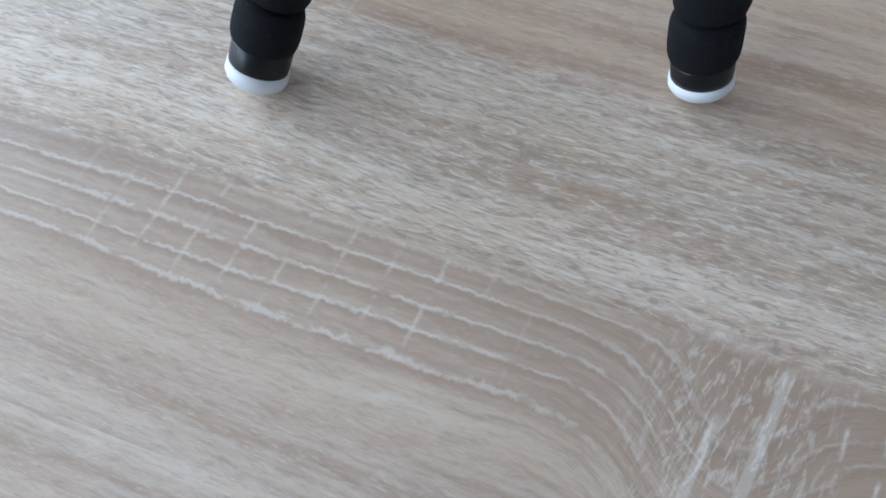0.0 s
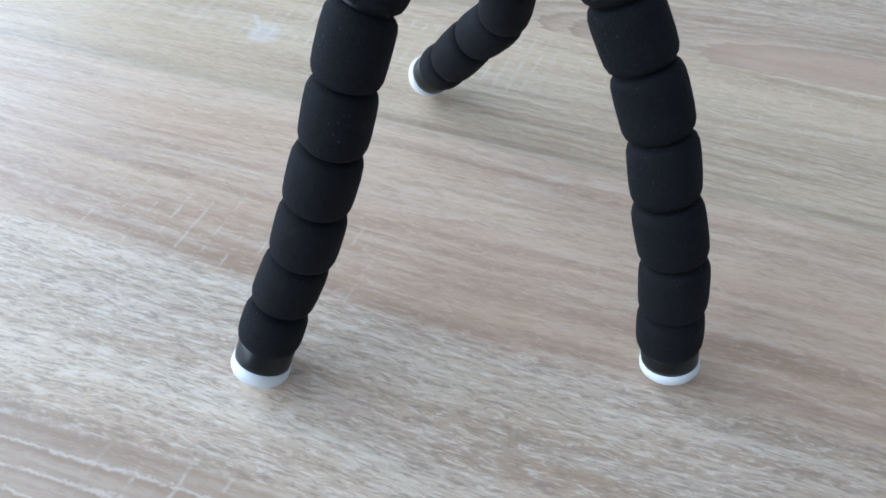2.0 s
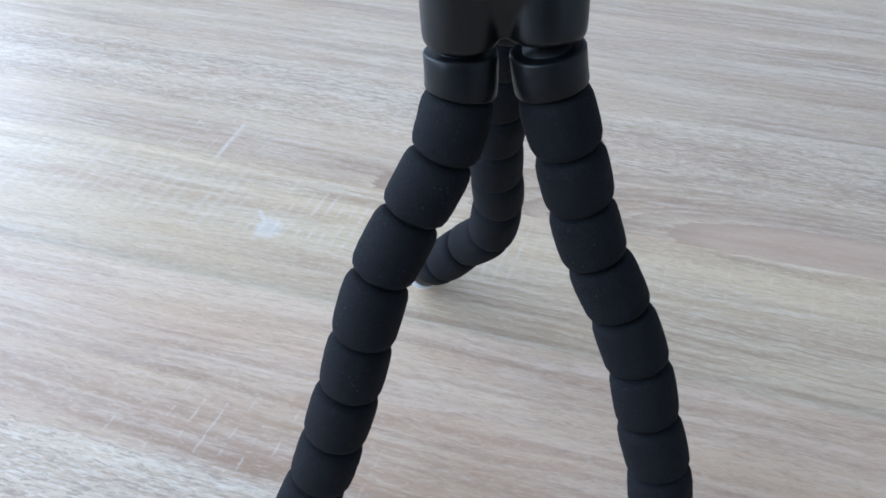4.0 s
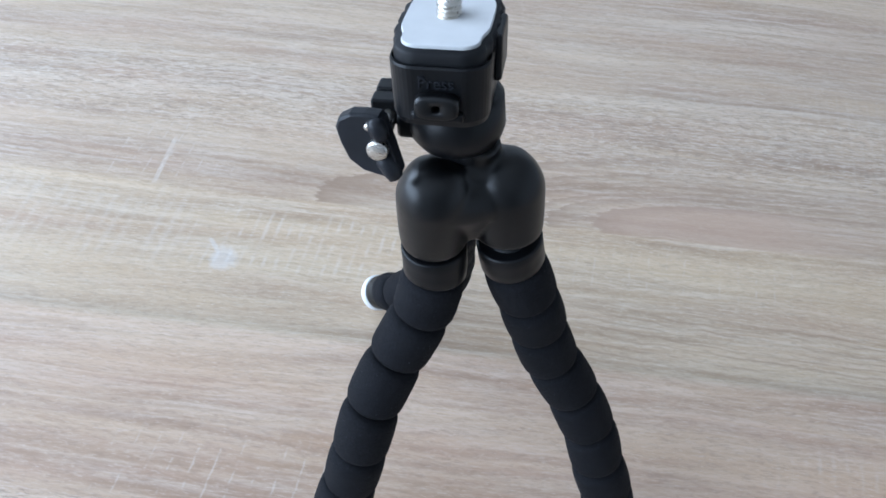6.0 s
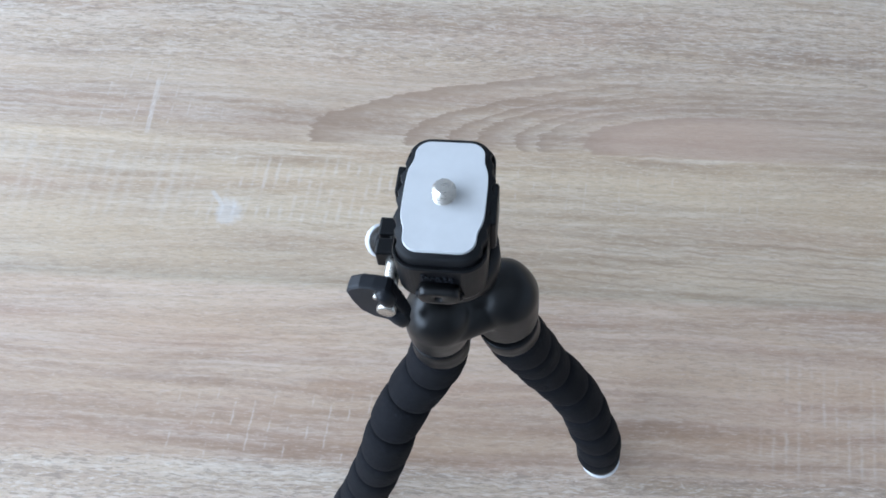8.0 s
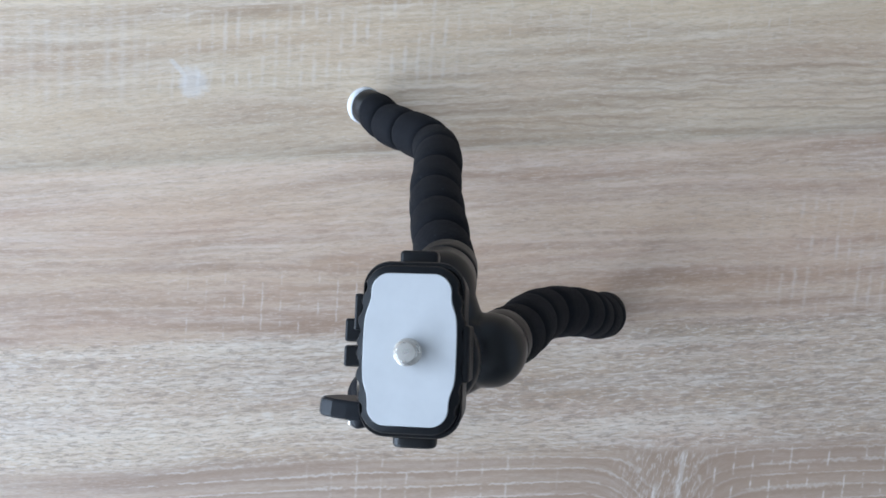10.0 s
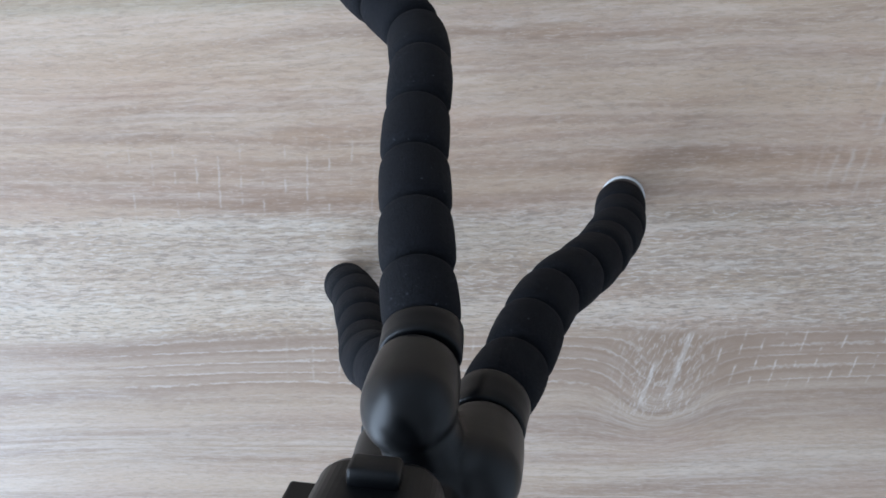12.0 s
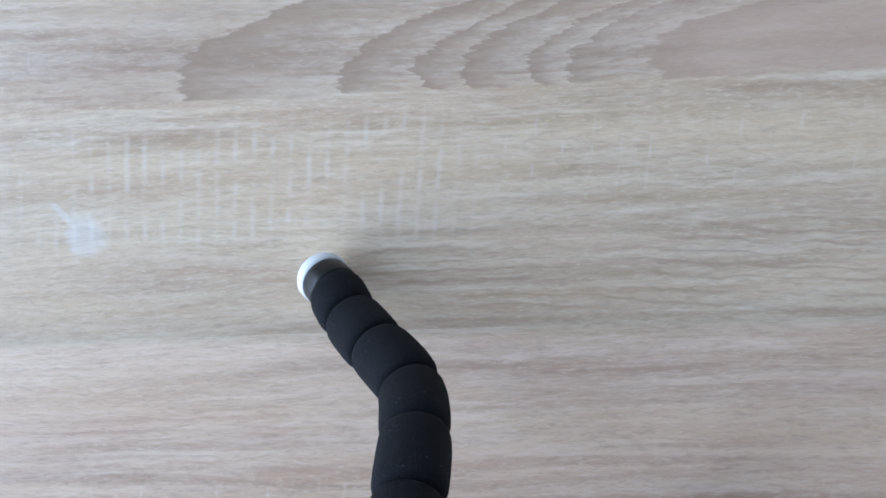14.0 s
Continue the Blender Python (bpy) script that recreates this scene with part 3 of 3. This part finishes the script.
def plan(hx, hy, z, rc, n=96, swell=0.0, ripple=0.0):
    """A rounded rectangle in the head's frame; its long sides can swell in the middle and ripple."""
    out = []
    for i in range(n):
        s = i / n * 4
        q, f = int(s), (s - int(s)) * math.pi / 2
        sx, sy = ((1, 1), (-1, 1), (-1, -1), (1, -1))[q]
        # quarter corners, spaced so that straight runs get points too
        u = (s - q)
        if q in (1, 3):
            u = 1 - u
        if u < 0.42:
            x, y = hx, (hy - rc) * u / 0.42
        elif u < 0.80:
            g = (u - 0.42) / 0.38 * math.pi / 2
            x, y = hx - rc + rc * math.cos(g), hy - rc + rc * math.sin(g)
        else:
            x, y = (hx - rc) * (1 - (u - 0.80) / 0.20), hy
        k = 1 / (1 + math.exp((y / hy - 0.60) * 11))
        k -= 0.28 * math.exp(-(((y / hy - 0.62) / 0.13) ** 2))
        x += (swell * (k - 0.5) + (ripple * math.sin(y / hy * 24) if y < hy * 0.8 else 0)) * min(1.0, x / (hx - rc)) ** 2
        out.append(HEAD @ Vector((x * sx, y * sy, z)))
    return out


def head_box(bm, x0, y0, z0, x1, y1, z1, bevel=0.0008, seg=2):
    box(bm, x0, y0, z0, x1, y1, z1, HEAD, bevel, seg)


def head_lathe(bm, base, axis, profile, n=40):
    lathe(bm, HEAD @ Vector(base), HEAD.to_3x3() @ Vector(axis), profile, n)


bm = bmesh.new()
loft(bm, [plan(0.0104, 0.0180, -0.0205, 0.0060), plan(0.0117, 0.0200, -0.0198, 0.0064), plan(0.0122, 0.0206, -0.0180, 0.0066), plan(0.0124, 0.0209, -0.0080, 0.0066), plan(0.0125, 0.0210, -0.0042, 0.0066), plan(0.0123, 0.0207, -0.0036, 0.0064), plan(0.0121, 0.0198, -0.0036, 0.0060), plan(0.0119, 0.0196, -0.0052, 0.0060)])
clamp = part("head_clamp", bm, PLASTIC, tripod, "black plastic quick release clamp head", smooth=False)
# ribs on the sides and the hood over the release button
for name, x0, y0, z0, x1, y1, z1, edge in (("side_rib", 0.0118, -0.0075, -0.0135, 0.0141, 0.0060, -0.0010, 0.0008), ("side_rib", -0.0148, 0.0040, -0.0150, -0.0124, 0.0130, -0.0050, 0.0006), ("button_hood", -0.0066, -0.0222, -0.0178, 0.0066, -0.0195, -0.0150, 0.0010)):
    bm = bmesh.new()
    head_box(bm, x0, y0, z0, x1, y1, z1, edge)
    part(name, bm, PLASTIC, clamp, smooth=False)
# release button in front, tab behind
def slot(hx, hz, y, n=48):
    """A capsule-like outline, upright in the head's frame."""
    out = []
    for i in range(n):
        a = 2 * math.pi * i / n
        c, q = math.cos(a), math.sin(a)
        out.append(HEAD @ Vector((0.0002 + hx * math.copysign(abs(c) ** 0.55, c), y, -0.0128 + hz * math.copysign(abs(q) ** 0.7, q))))
    return out


bm = bmesh.new()
loft(bm, [slot(0.0055, 0.0031, -0.0195), slot(0.0055, 0.0031, -0.0234), slot(0.0053, 0.0029, -0.0240), slot(0.0049, 0.0025, -0.0243), slot(0.0012, 0.0012, -0.0243), slot(0.0010, 0.0010, -0.0241), slot(0.0010, 0.0010, -0.0210)])
button = part("release_button", bm, SATIN, clamp, "black push button with a small hole")
bm = bmesh.new()
head_box(bm, -0.0048, 0.0200, -0.0155, 0.0048, 0.0244, -0.0095, 0.0010)
part("rear_tab", bm, PLASTIC, clamp)
font = bpy.data.curves.new("lettering", "FONT")
font.body, font.size, font.extrude, font.align_x = "Press", 0.0042, 0.00035, "CENTER"
font_ob = bpy.data.objects.new("lettering", font)
letters = bpy.data.meshes.new_from_object(font_ob)
bpy.data.objects.remove(font_ob)
letters.materials.append(WORN)
lettering = new("lettering", letters)
lettering.parent = clamp
lettering.matrix_basis = HEAD @ pose(-0.0002, -0.0210, -0.0089, 90, 0, 0)
tagged(lettering, "raised moulded word on the clamp")

# ball socket: a split ring with two ears, pulled together by the wing knob
bm = bmesh.new()
head_lathe(bm, (0.0018, -0.0030, -0.0190), (0, 0, -1), [(0.0, 0.0110), (0.0006, 0.0128), (0.0090, 0.0134), (0.0120, 0.0126), (0.0150, 0.0104), (0.0165, 0.0080), (0.0168, 0.0050)])
head_box(bm, -0.0135, -0.0100, -0.0310, -0.0040, 0.0060, -0.0235, 0.0015, 3)
socket = part("ball_socket", bm, PLASTIC, tripod, "black plastic split socket round the ball")
for y0, y1 in ((0.0008, 0.0070), (-0.0058, -0.0002)):
    bm = bmesh.new()
    head_box(bm, -0.0212, y0, -0.0294, -0.0100, y1, -0.0220, 0.0007)
    part("ear", bm, PLASTIC, socket, smooth=False)
bm = bmesh.new()
stem = HEAD @ Vector((0.0018, -0.0030, -0.0340))
foot = centre + Vector((0, 0, 0.0200))
lathe(bm, foot, stem - foot, [(0, 0.0062), ((stem - foot).length, 0.0062)])
part("ball_stem", bm, MATT, tripod)

# wing knob on its steel bolt
knob_at = Vector((-0.0150, -0.0264, 0.2434))
kn = Vector((-0.16, -0.96, 0.22)).normalized()
ku = Vector((0, 0, 1)).cross(-kn).normalized() * -1
ku = ku if ku.x > 0 else -ku
kv = kn.cross(ku)
kv = kv if kv.z > 0 else -kv
KNOB = Matrix(((ku.x, kv.x, kn.x, knob_at.x), (ku.y, kv.y, kn.y, knob_at.y), (ku.z, kv.z, kn.z, knob_at.z), (0, 0, 0, 1)))
OUT = [(-11.2, 3.0), (-10.6, 5.4), (-7.8, 7.6), (-4.2, 8.4), (-0.8, 8.7), (0.5, 7.8), (1.2, 5.2), (3.0, 1.2), (5.9, -6.6), (5.4, -8.3), (2.6, -8.7), (-3.5, -8.2), (-7.4, -5.8), (-9.8, -1.2)]
bm = bmesh.new()
loft(bm, [[KNOB @ Vector((x * k * 0.00108, y * k * 0.00104, z)) for x, y in OUT] for z, k in ((-0.0062, 0.93), (-0.0056, 0.99), (-0.0050, 1.0), (-0.0024, 1.0), (-0.0017, 0.985), (-0.0013, 0.94))])
knob = part("wing_knob", bm, WORN, tripod, "dark plastic wing knob", smooth=False)
for (x0, y0), (x1, y1) in (((-1.5, 7.2), (0.4, 3.4)), ((1.5, -3.0), (4.8, -7.6))):
    bm = bmesh.new()
    a, b = KNOB @ Vector((x0 * 0.001, y0 * 0.001, -0.0016)), KNOB @ Vector((x1 * 0.001, y1 * 0.001, -0.0016))
    lathe(bm, a, b - a, [(-0.0012, 0.0010), (-0.0006, 0.0020), (0.0004, 0.0025), ((b - a).length * 0.7, 0.0025), ((b - a).length + 0.0006, 0.0021), ((b - a).length + 0.0012, 0.0010)], 24)
    part("wing_ridge", bm, WORN, knob)
bm = bmesh.new()
lathe(bm, KNOB @ Vector((-0.0029, 0.0062, -0.0016)), kn, [(0, 0.0010), (0.0016, 0.0010), (0.0019, 0.0006)], 16)
part("rivet", bm, METAL, knob)
bm = bmesh.new()
lathe(bm, knob_at - kn * 0.0012, kn, [(-0.0006, 0.0026), (0, 0.0028), (0.0013, 0.0029), (0.0018, 0.0027), (0.0020, 0.0022)], 32)
part("bolt_head", bm, METAL, knob, "silver bolt head")
bm = bmesh.new()
a, b = knob_at - kn * 0.002, HEAD @ Vector((-0.0163, 0.0050, -0.0257))
lathe(bm, a, b - a, [(0, 0.0022), ((b - a).length, 0.0022)], 24)
part("bolt_shaft", bm, METAL, knob, "silver bolt shaft")

bm = bmesh.new()
loft(bm, [plan(0.0116, 0.0193, -0.0075, 0.0058), plan(0.0119, 0.0197, -0.0050, 0.0060, 96, 0.0010, 0.0003), plan(0.0120, 0.0198, -0.0014, 0.0060, 96, 0.0012, 0.00055), plan(0.0116, 0.0193, -0.0004, 0.0058, 96, 0.0012, 0.0004)])
plate = part("release_plate", bm, MATT, tripod, "black quick release plate with ribbed edges")
bm = bmesh.new()
loft(bm, [plan(0.0103, 0.0178, -0.0012, 0.0042, 96, 0.0016), plan(0.0103, 0.0178, 0.0002, 0.0042, 96, 0.0016), plan(0.01015, 0.01765, 0.0005, 0.0041, 96, 0.0016)])
part("pad", bm, PAD, plate, "white rubber pad with rounded corners", smooth=False)
bm = bmesh.new()
rings = []
for i in range(66):
    z = 0.0002 + 0.0049 * i / 65
    ring = []
    for k in range(36):
        a = 2 * math.pi * k / 36
        saw = abs(((z / 0.00127 + k / 36) % 1.0) - 0.5) * 2
        r = 0.00245 + 0.00075 * min(1.0, max(0.0, saw * 1.3 - 0.1))
        if z > 0.0043:
            r = min(r, 0.0029 - (z - 0.0043) * 0.8)
        ring.append(HEAD @ Vector((r * math.cos(a), r * math.sin(a) - 0.0006, z)))
    rings.append(ring)
for r, z in ((0.00232, 0.00515), (0.00222, 0.00520), (0.00216, 0.00521)):
    rings.append([HEAD @ Vector((r * math.cos(2 * math.pi * k / 36), r * math.sin(2 * math.pi * k / 36) - 0.0006, z)) for k in range(36)])
loft(bm, rings)
part("mounting_screw", bm, METAL, plate, "threaded silver metal screw")
